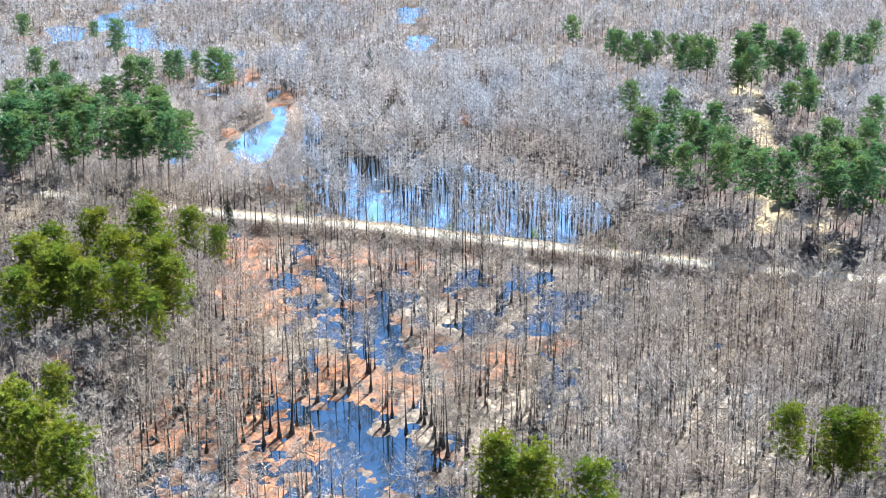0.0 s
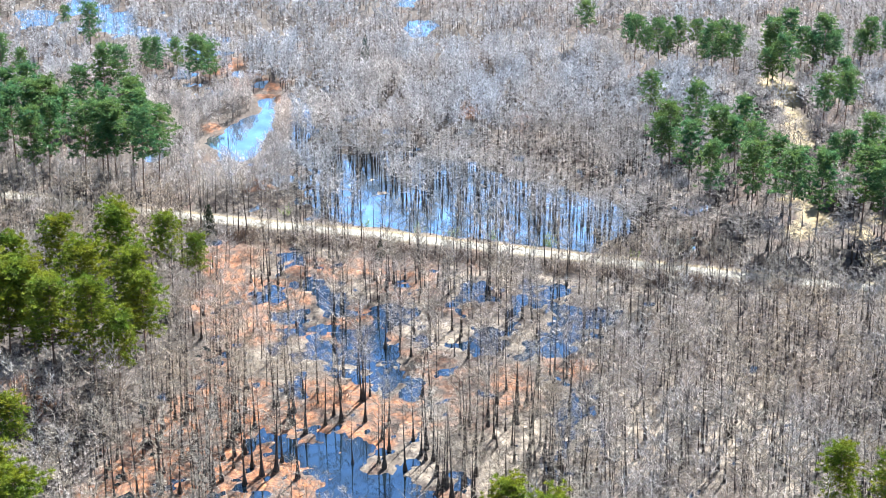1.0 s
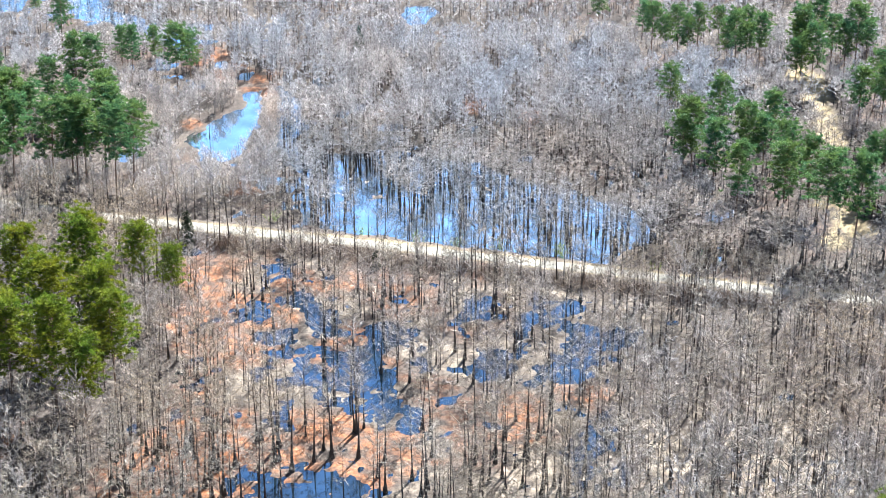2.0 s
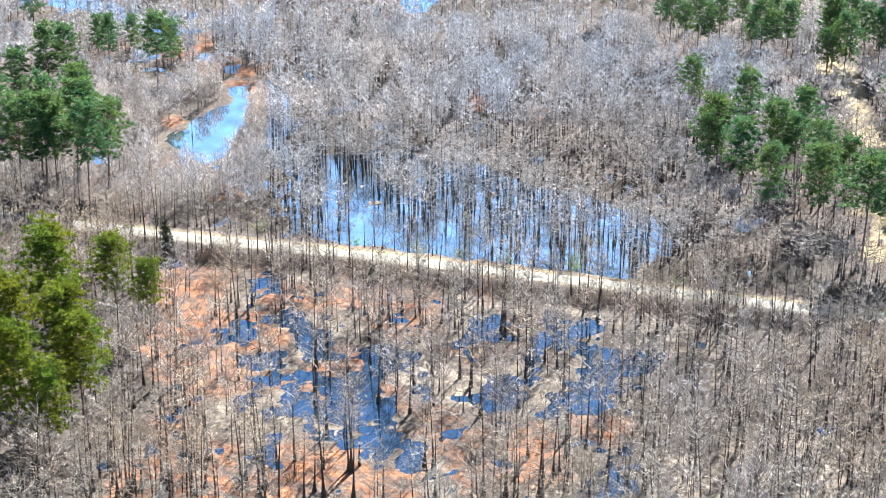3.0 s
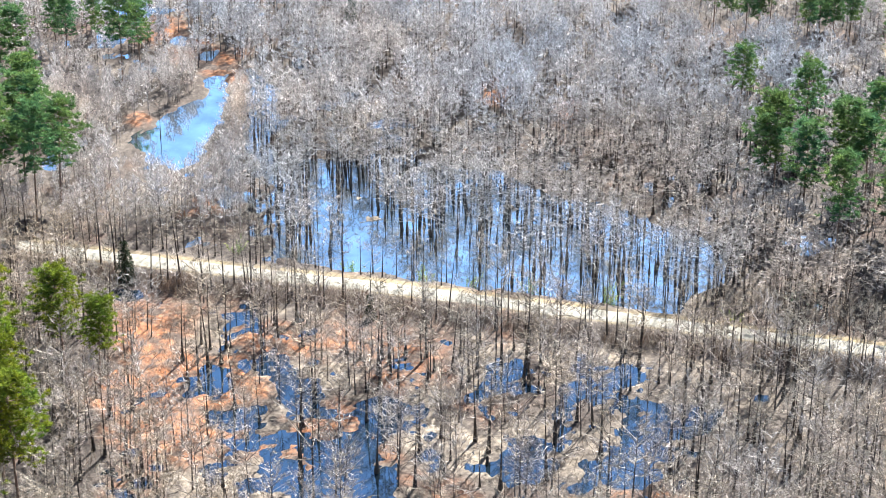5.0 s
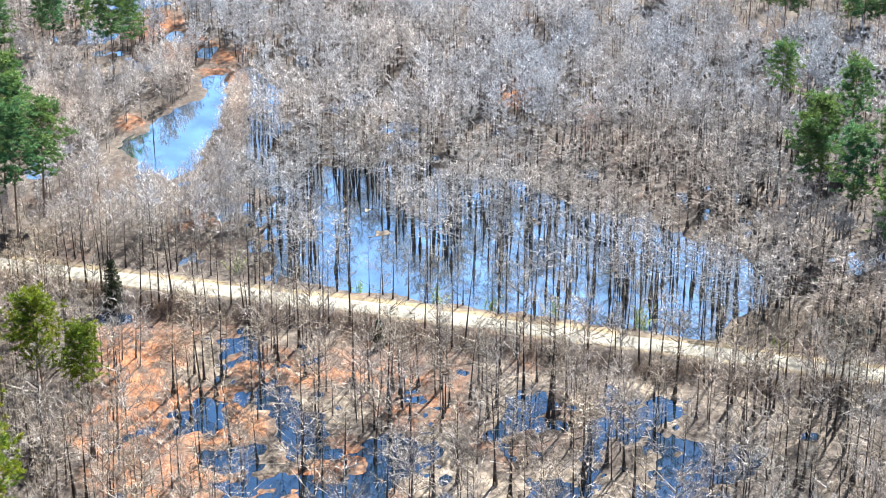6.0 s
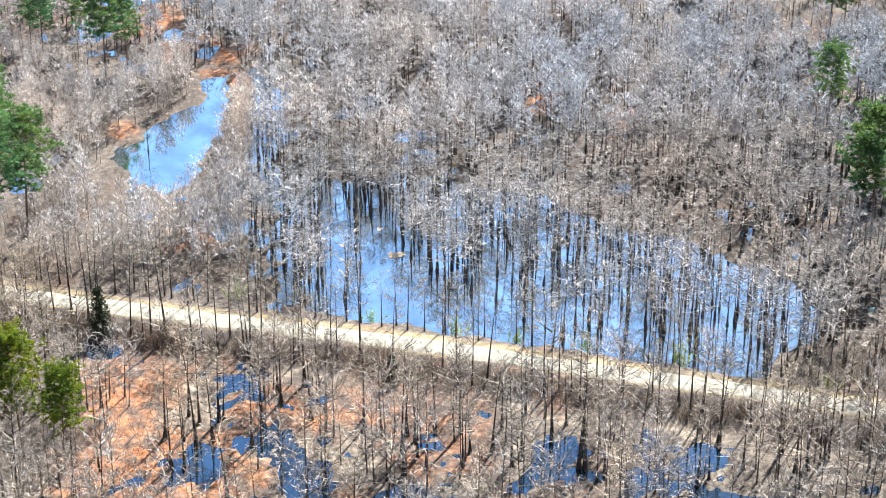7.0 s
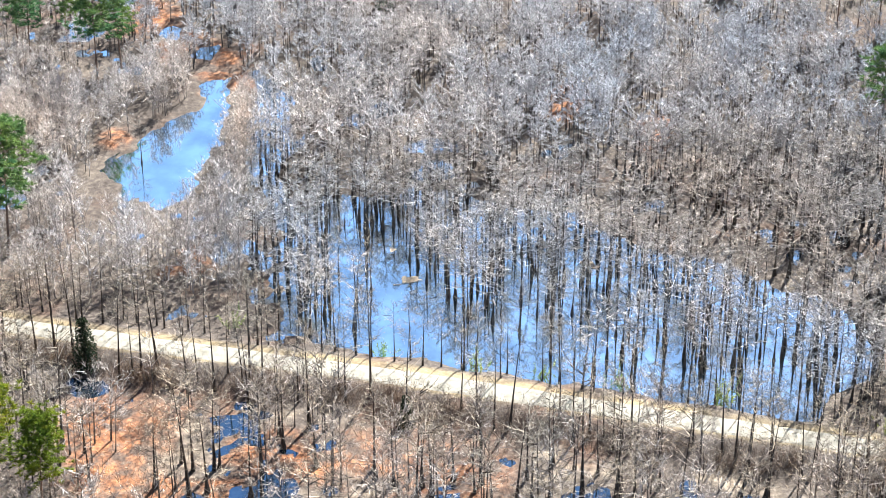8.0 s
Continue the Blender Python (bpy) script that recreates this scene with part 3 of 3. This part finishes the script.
def split_mesh(name, arrays, kind, mat):
    verts, faces, kinds = arrays
    pick = faces[kinds == kind]
    used, flat = np.unique(pick, return_inverse=True)
    return mesh_of(name, verts[used], flat.reshape(-1, 3), [mat])


def part(name, mesh, parent, label=""):
    ob = new(name, mesh)
    ob.parent = parent
    return tagged(ob, label) if label else ob


def tree_thing(name, arrays, wood, leaf, parts, label, category, group):
    """A tree of two parts, standing at the origin."""
    base = new(name)
    base.empty_display_size = 0.5
    part(parts[0], split_mesh(parts[0], arrays, 0, wood), base)
    part(parts[1], split_mesh(parts[1], arrays, 1, leaf), base)
    return tagged(base, label, category, group)


def stand(protos, rows, seed):
    """Plants trees (x, y, scale) in a copy each, the first at the prototypes' own place."""
    rng = np.random.default_rng(seed)
    fresh = list(protos)
    ground_z = floor_height(np.array([r[0] for r in rows]), np.array([r[1] for r in rows]))
    for n, (x, y, s) in enumerate(rows):
        z = float(ground_z[n])
        k = n % len(protos)
        m = Matrix.LocRotScale((x * GRID, y * GRID, (z - 0.02) * GRID), Euler((rng.normal() * 0.025, rng.normal() * 0.025, rng.uniform(0, 6.28))), (s * rng.uniform(0.9, 1.1),) * 2 + (s,))
        if fresh[k] is not None:
            fresh[k].matrix_basis = m
            fresh[k] = None
        else:
            copy_thing(protos[k], m).scale = m.to_scale()


def joined(name, kinds, rows, mats, label, category, seed):
    """Many trees in one mesh, too many to count. rows: x, y, scale."""
    rng = np.random.default_rng(seed)
    rows = np.asarray(rows)
    z = floor_height(rows[:, 0], rows[:, 1])
    choice = rng.integers(0, len(kinds), len(rows))
    allv, allf, allk, n = [], [], [], 0
    for k, (verts, faces, kind) in enumerate(kinds):
        pick = np.flatnonzero(choice == k)
        if not len(pick):
            continue
        a = rng.uniform(0, 6.283, len(pick))
        s = rows[pick, 2]
        c, d = np.cos(a) * s, np.sin(a) * s
        lean = rng.normal(size=(len(pick), 2)) * 0.03
        v = np.empty((len(pick), len(verts), 3), np.float32)
        tall = s[:, None] * verts[None, :, 2] * rng.uniform(0.85, 1.15, len(pick))[:, None]
        v[..., 0] = c[:, None] * verts[:, 0] - d[:, None] * verts[:, 1] + rows[pick, 0, None] + lean[:, :1] * tall
        v[..., 1] = d[:, None] * verts[:, 0] + c[:, None] * verts[:, 1] + rows[pick, 1, None] + lean[:, 1:] * tall
        v[..., 2] = tall + z[pick, None]
        f = faces[None] + (np.arange(len(pick)) * len(verts))[:, None, None] + n
        allv.append(v.reshape(-1, 3))
        allf.append(f.reshape(-1, 3))
        allk.append(np.tile(kind, len(pick)))
        n += len(pick) * len(verts)
    me = mesh_of(name, np.concatenate(allv), np.concatenate(allf), mats, np.concatenate(allk))
    return tagged(new(name, me), label, category, kind="stuff")


def size_at(y):
    """The growth of the woods: taller near the lower swamp, stunted far up the valley."""
    return np.clip(1 + (365 - y) * 0.0025, 0.5, 1.3)


def scatter(y0, y1, gap, seed, margin=7):
    """Jittered places over the valley between two lines."""
    rng = np.random.default_rng(seed)
    gap = gap * float(size_at((y0 + y1) / 2))
    x, y = np.meshgrid(np.arange(-190, 290, gap), np.arange(y0, y1, gap))
    x = x.ravel() + rng.uniform(-1.0, 1.0, x.size) * gap
    y = np.clip(y.ravel() + rng.uniform(-1.0, 1.0, y.size) * gap, y0 - 2, y1 + 2)
    keep = (x > -83 - (y - 250) * 0.15 - margin) & (x < 143 + (y - 250) * 0.21 + margin)
    return x[keep], y[keep], rng


def woods(y0, y1, gap, seed):
    """Where trees of the bare woods stand, and how big they are."""
    x, y, rng = scatter(y0, y1, gap, seed)
    away = line_distance(x, y, ROAD_LINE)
    water = np.maximum(np.maximum(inside(x, y, POND), inside(x, y, STREAM)), 1.0 - line_distance(x, y, CHANNEL))
    water = np.maximum(water, 0.8 - line_distance(x, y, UPPER_RUN)) + (4.5 * fbm(x, y, 13, 3, 73) - 1) * fade(y - road_y(x), 10, 26)
    north = y > road_y(x)
    chance = np.where(north, np.where(water > 0, (0.08 + 0.92 * fade(y - road_y(x), 6, 14) * fade(x + 0.5 * (y - 400), 18, 34)) * (0.25 + 0.75 * fade(fbm(x, y, 7, 2, 77), -0.45, 0.1)), 0.25 + 0.75 * fade(fbm(x, y, 7, 3, 74), -0.4, 0.15)), 1.0)
    fringe = fade(water + 4, 0, 3) * fade(x, -8, 4)
    chance = np.where(north & (water <= 0), chance * (1 - 0.35 * fringe), chance) * (1 - 0.5 * spots(x, y, [(-11, 405, 8)]))
    chance = chance * np.where(inside(x, y, CLEARED) > 0, 0.12, 1.0) * (1 - 0.85 * spots(x, y, LOBES))
    chance = chance * (1 - spots(x, y, FAR_POOLS))
    chance = np.where(north & (x > 75 + 3 * fbm(x, y, 8, 2, 78)) & (x < 112) & (y < 402), np.maximum(chance, 0.9), chance)
    wet = inside(x, y, LOW_SWAMP)
    clump = fade(fbm(x, y, 12, 3, 71), -0.55, 0.35)
    swamp = 0.22 + 0.70 * clump
    swamp = swamp * (1 - 0.9 * spots(x, y, [(14, 244, 17), (8, 266, 11), (-6, 250, 8)]))
    swamp = swamp + (1 - swamp) * fade(x + 6 * fbm(x, y, 15, 2, 72), 34, 72) * (0.3 + 0.65 * fade(fbm(x, y, 9, 3, 79), -0.4, 0.2))
    swamp = swamp * (1 - spots(x, y, POOLS) * 0.8) * (1 - 0.65 * spots(x, y, RUSTY))
    swamp = swamp * (1 - 0.45 * fade(y, 339, 350) * (1 - fade(x, 4, 16)))
    chance = np.where(~north & (wet > 0), swamp, chance)
    chance = chance * (away > 8.5) * (1 - 0.85 * spots(x, y, SANDY)) * (1 - 0.7 * spots(x, y + 9, SANDY))
    chance = chance * (1 - spots(x, y, [(-29, 377, 8), (17, 364, 5)]))
    for px, py, k in PINES:
        chance = chance * (np.hypot(x - px, (y - py)) > 2.6 * k)
    keep = rng.uniform(0, 1, len(x)) < chance
    x, y = x[keep], y[keep]
    grove = np.zeros(len(x))
    for px, py, k in PINES:
        grove = np.maximum(grove, 1 - fade(np.hypot(x - px, y - py), 5, 11))
    return x, y, size_at(y) * rng.triangular(0.55, 0.95, 1.32, len(x)) * (1 - 0.4 * grove)


ROAD_TREE = [bare_tree(120 + i, 16.5, 2.2, 0.46, 0.6, 24, 456, 0.18, 0.5, 6, 7, 0.04) for i in range(6)]
FINE_TREE = [bare_tree(100 + i, 15.5, 2.4, 0.40, 0.5, 28, 588, 0.20, 1.7, 6, 8, 0.044) for i in range(6)]
CYPRESS = [bare_tree(150 + i, 15.0, 2.4, 0.48, 0.55, 22, 418, 0.175, 1.6, 4, 5, 0.058) for i in range(6)]
HARDWOOD = [bare_tree(200 + i, 12.0, 2.9, 0.32, 0.9, 22, 396, 0.115, 0.5, 4, 4, 0.062) for i in range(5)]
POND_TREE = [bare_tree(250 + i, 11.5, 2.7, 0.46, 0.45, 20, 320, 0.18, 1.9, 4, 5, 0.074) for i in range(6)]
SAPLING = [bare_tree(280 + i, 10.5, 2.2, 0.2, 1.2, 18, 270, 0.10, 0.5, 3, 3, 0.098) for i in range(6)]
MID_TREE = [bare_tree(300 + i, 12.5, 2.5, 0.40, 0.8, 16, 240, 0.125, 1.2, 3, 3, 0.13) for i in range(6)]
FAR_TREE = [bare_tree(400 + i, 11.5, 3.1, 0.30, 0.8, 11, 110, 0.10, 0.8, 3, 2, 0.215) for i in range(6)]

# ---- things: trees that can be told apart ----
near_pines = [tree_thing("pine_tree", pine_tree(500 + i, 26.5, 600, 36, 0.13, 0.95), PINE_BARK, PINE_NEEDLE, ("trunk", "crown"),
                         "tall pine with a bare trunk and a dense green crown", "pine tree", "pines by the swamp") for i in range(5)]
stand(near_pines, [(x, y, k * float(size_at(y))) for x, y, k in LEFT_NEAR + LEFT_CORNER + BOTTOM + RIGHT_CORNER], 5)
far_pines = [tree_thing("pine_tree", pine_tree(520 + i, 26.5, 350, 26, 0.20, 1.15, 0.22), PINE_BARK, HAZED_NEEDLE, ("trunk", "crown"),
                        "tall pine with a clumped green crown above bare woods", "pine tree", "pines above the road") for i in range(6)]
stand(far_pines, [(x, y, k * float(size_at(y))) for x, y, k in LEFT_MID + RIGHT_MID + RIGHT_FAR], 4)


def roadside():
    """Rows of thin trees on both banks of the causeway."""
    rng = np.random.default_rng(31)
    rows = []
    for x in np.arange(-92, 135, 2.0):
        if rng.uniform() < 0.85:
            px = x + rng.uniform(-1, 1)
            rows.append((px, float(road_y(px)) - rng.uniform(4.2, 8.0), rng.uniform(0.7, 1.12)))
    rows = [r for r in rows if min(math.hypot(r[0] + 30.5, r[1] - 383.9), math.hypot(r[0] - 16.6, r[1] - 369.6)) > 3.2]
    for x in np.arange(-92, 135, 2.4):
        px = x + rng.uniform(-1.5, 1.5)
        rows.append((px, float(road_y(px)) + rng.uniform(3.8, 7.0), rng.uniform(0.45, 0.85)))
    return rows


bank_trees = [tree_thing("roadside_tree", ROAD_TREE[i], CYPRESS_BARK, CYPRESS_TWIG, ("trunk", "crown"),
                         "thin leafless tree on the bank of the sandy road", "bare tree", "trees along the road") for i in range(6)]
stand(bank_trees, roadside(), 6)

lone = [(5.9, 409.7), (8.8, 401.6), (11.1, 404.9), (25.3, 399.9), (17, 413.4), (10.1, 410.8), (39.7, 394.2), (43, 395), (47, 394.2),
        (48, 391.1), (55.7, 395.7), (61, 396.4), (62.7, 393.3), (66.2, 397.2), (70.8, 384.1), (70.2, 389.4), (69.2, 391), (36, 414.1),
        (38.5, 402.2), (36.5, 397.5), (52.2, 399.7), (-10.3, 457.3), (-6.6, 438.6), (-28.8, 446.9)]
near = [(-6.1, 375.2), (-4.4, 353), (-16.1, 347.6), (-10.4, 353.8), (-14, 346.9), (-1.2, 367.2), (12.4, 356.5), (15, 355), (4.2, 359.5),
        (-0.6, 364.2), (18.8, 354.9), (20.1, 353.5), (23.1, 356.3), (-17.5, 354.7), (17.7, 318.5), (16.8, 274.7), (46.8, 296.7)]
pond_trees = [tree_thing("cypress_tree", FINE_TREE[i], CYPRESS_BARK, CYPRESS_TWIG, ("trunk", "crown"),
                         "leafless cypress with a swollen dark base standing in water", "cypress tree", "cypresses in the water") for i in range(6)]
wx, wy, ws = woods(222, 345, 3.35, 11)
swampy = inside(wx, wy, LOW_SWAMP) > 0
first = np.flatnonzero(swampy & (wx < 62))[:230]
stand(pond_trees, [(x, y, 0.74 * float(size_at(y))) for x, y in lone] + [(x, y, 0.9 * float(size_at(y))) for x, y in near] + [(wx[i], wy[i], ws[i]) for i in first], 7)
rest = np.ones(len(wx), bool)
rest[first] = False

# ---- woods past counting ----
near_rows = [np.stack([wx[rest], wy[rest], ws[rest]], -1)]
x, y, s = woods(345, 402, 3.1, 12)
near_rows.append(np.stack([x, y, s], -1))
x, y, s = woods(204, 222, 3.4, 10)
near_rows.append(np.stack([x, y, s], -1))
near_rows = np.concatenate(near_rows)
above = near_rows[:, 1] > road_y(near_rows[:, 0])
bank_rows, near_rows = near_rows[above], near_rows[~above]
side = np.random.default_rng(3).uniform(0, 1, len(near_rows)) < 0.5
joined("bare_woods", CYPRESS, near_rows[side], [CYPRESS_BARK, CYPRESS_TWIG], "dense leafless grey cypress woods round the swamp", "bare woods", 21)
joined("bare_woods", HARDWOOD, near_rows[~side], [HARDWOOD_BARK, THICKET_TWIG], "dense leafless grey-brown hardwood thicket", "bare woods", 22)
pond_rows = np.concatenate([np.stack(woods(a, b, 2.85, 40 + a), -1) for a, b in ((402, 422), (422, 442))] + [bank_rows])
mid_rows = np.concatenate([np.stack(woods(a, b, 2.9, 40 + a), -1) for a, b in ((442, 461), (461, 480), (480, 508))])
west = np.concatenate([np.stack(woods(a, b, 2.3, 60 + a), -1) for a, b in ((402, 442), (442, 482))])
west = west[(west[:, 0] < -9) & (inside(west[:, 0], west[:, 1], CLEARED) < -3)]
joined("sapling_thicket", SAPLING, west, [SAPLING_BARK, SAPLING_TWIG], "dense pale leafless sapling thicket beside the stream", "thicket", 27)
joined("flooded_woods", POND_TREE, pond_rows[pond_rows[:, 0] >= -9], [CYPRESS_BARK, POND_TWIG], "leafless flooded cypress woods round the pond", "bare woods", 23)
mid_rows = mid_rows[(mid_rows[:, 0] >= -9) | (mid_rows[:, 1] >= 482)]
joined("bare_woods", MID_TREE, mid_rows, [HARDWOOD_BARK, HAZED_TWIG], "leafless grey woods above the pond", "bare woods", 26)
far_rows = np.concatenate([np.stack(woods(a, b, 4.3, 40 + a), -1) for a, b in ((508, 540), (540, 570), (570, 604))])
joined("distant_woods", FAR_TREE, far_rows, [HARDWOOD_BARK, HAZED_TWIG], "distant leafless grey woods up the valley", "bare woods", 24)

# ---- brush ----
rng = np.random.default_rng(55)
bx, by = rng.uniform(-100, 140, 4600), rng.uniform(212, 373, 4600)
dry = floor_height(bx, by) > LOW + 0.06
thick = np.where(inside(bx, by, LOW_SWAMP) > 0, 0.5 + 0.45 * fade(fbm(bx, by, 9, 3, 76), -0.3, 0.4), 0.5)
keep = dry & (rng.uniform(0, 1, 4600) < thick) & (line_distance(bx, by, ROAD_LINE) > 4)
BRUSH = [shrub(700 + i, 1.8, 6, 8, 0.05) for i in range(5)]
joined("brush", BRUSH, np.stack([bx[keep], by[keep], rng.uniform(0.6, 1.5, keep.sum())], -1), [SHRUB_TWIG, CYPRESS_TWIG], "low leafless grey-brown brush on the swamp mats", "brush", 25)

# ---- bank shrubs ----
shrubs = [tree_thing("bank_shrub", shrub(600 + i, 2.6, 24, 18), SHRUB_TWIG, SHRUB_TWIG, ("stem", "crown"),
                     "tangled leafless brown shrub on the road bank", "shrub", "shrubs on the road bank") for i in range(4)]
rng = np.random.default_rng(77)
stand(shrubs, [(px, float(road_y(px)) - rng.uniform(4.5, 8.5), rng.uniform(0.6, 1.2)) for px in rng.uniform(-95, 138, 250)], 8)
green = [tree_thing("evergreen_shrub", shrub(650 + i, 2.4, 10, 26, 0.16), SHRUB_TWIG, SHRUB_LEAF, ("stem", "crown"),
                    "small yellow-green leafy shrub at the pond edge", "shrub", "green shrubs by the pond") for i in range(2)]
stand(green, [(27.2, 383.1, 0.95), (35.7, 380.7, 0.76), (62.3, 374.1, 1.34), (46.7, 378.2, 0.86), (12.8, 386.6, 0.76), (-9.9, 393.5, 0.95), (84.4, 364.5, 0.87)], 9)

grey = [tree_thing("grey_shrub", shrub(670 + i, 4.2, 18, 30, 0.045), HARDWOOD_BARK, CYPRESS_TWIG, ("stem", "crown"),
                   "tall pale grey leafless shrub beside the road", "shrub", "grey shrubs by the road") for i in range(3)]
stand(grey, [(84.9, 370, 0.96), (90, 368.2, 1.16), (95.1, 366.3, 0.87), (100, 366.7, 1.06), (105.3, 363.8, 0.97), (111.3, 363.2, 1.16), (117.6, 360.3, 0.97), (88.3, 374.6, 1.05),
             (96.4, 373, 1.15), (106.5, 370.5, 0.96), (-57.5, 408, 0.94), (-44, 402.7, 0.85), (-36.3, 402.2, 1.03), (-27.5, 397.6, 0.75)], 12)

# ---- single things ----
for n, (x, y, high) in enumerate([(-30.5, 383.9, 8.5), (16.6, 369.6, 5)]):
    tree = tree_thing("vine_clad_tree", FINE_TREE[2 + n], CYPRESS_BARK, CYPRESS_TWIG, ("trunk", "crown"),
                      "leafless roadside tree with dark vines round its lower trunk", "bare tree", "vine-clad trees")
    part("vine", split_mesh("vine", vine(900 + n, high, 2.1 - 0.8 * n), 1, VINE_LEAF), tree, "dark climbing vine leaves")
    tree.matrix_basis = pose(x * GRID, y * GRID, float(floor_height(np.array([x]), np.array([y]))[0]) * GRID, 0, 0, 70 * n)

for n, (x, y, turn, length) in enumerate([(45.8, 393.8, 4, 6), (76.5, 390.4, -3, 5), (16.9, 406.8, 20, 5), (30.8, 409.4, -8, 4.5),
                                          (19, 422.3, 12, 4), (-3.5, 375.3, 40, 5.5), (24.5, 350, -35, 5), (14.2, 301.3, 50, 10), (48.6, 291.4, 25, 5)]):
    log = tagged(new("fallen_log", split_mesh("fallen_log", log_arrays(950 + n, length), 0, DEAD_WOOD)),
                 "bleached fallen tree trunk lying in shallow water", "log", "fallen logs")
    base = max(HIGH if y > float(road_y(x)) else LOW, float(floor_height(np.array([x]), np.array([y]))[0]))
    log.matrix_basis = pose(x * GRID, y * GRID, (base - 0.03) * GRID, 0, 0, turn)

far_cedar = tree_thing("cedar_tree", cedar(980, 8.0), PINE_BARK, CEDAR_LEAF, ("trunk", "crown"),
                       "dark blue-green conical evergreen among bare trees", "evergreen tree", "")
far_cedar.matrix_basis = pose(12.2 * GRID, 508.1 * GRID, float(floor_height(np.array([12.2]), np.array([508.1]))[0]) * GRID)
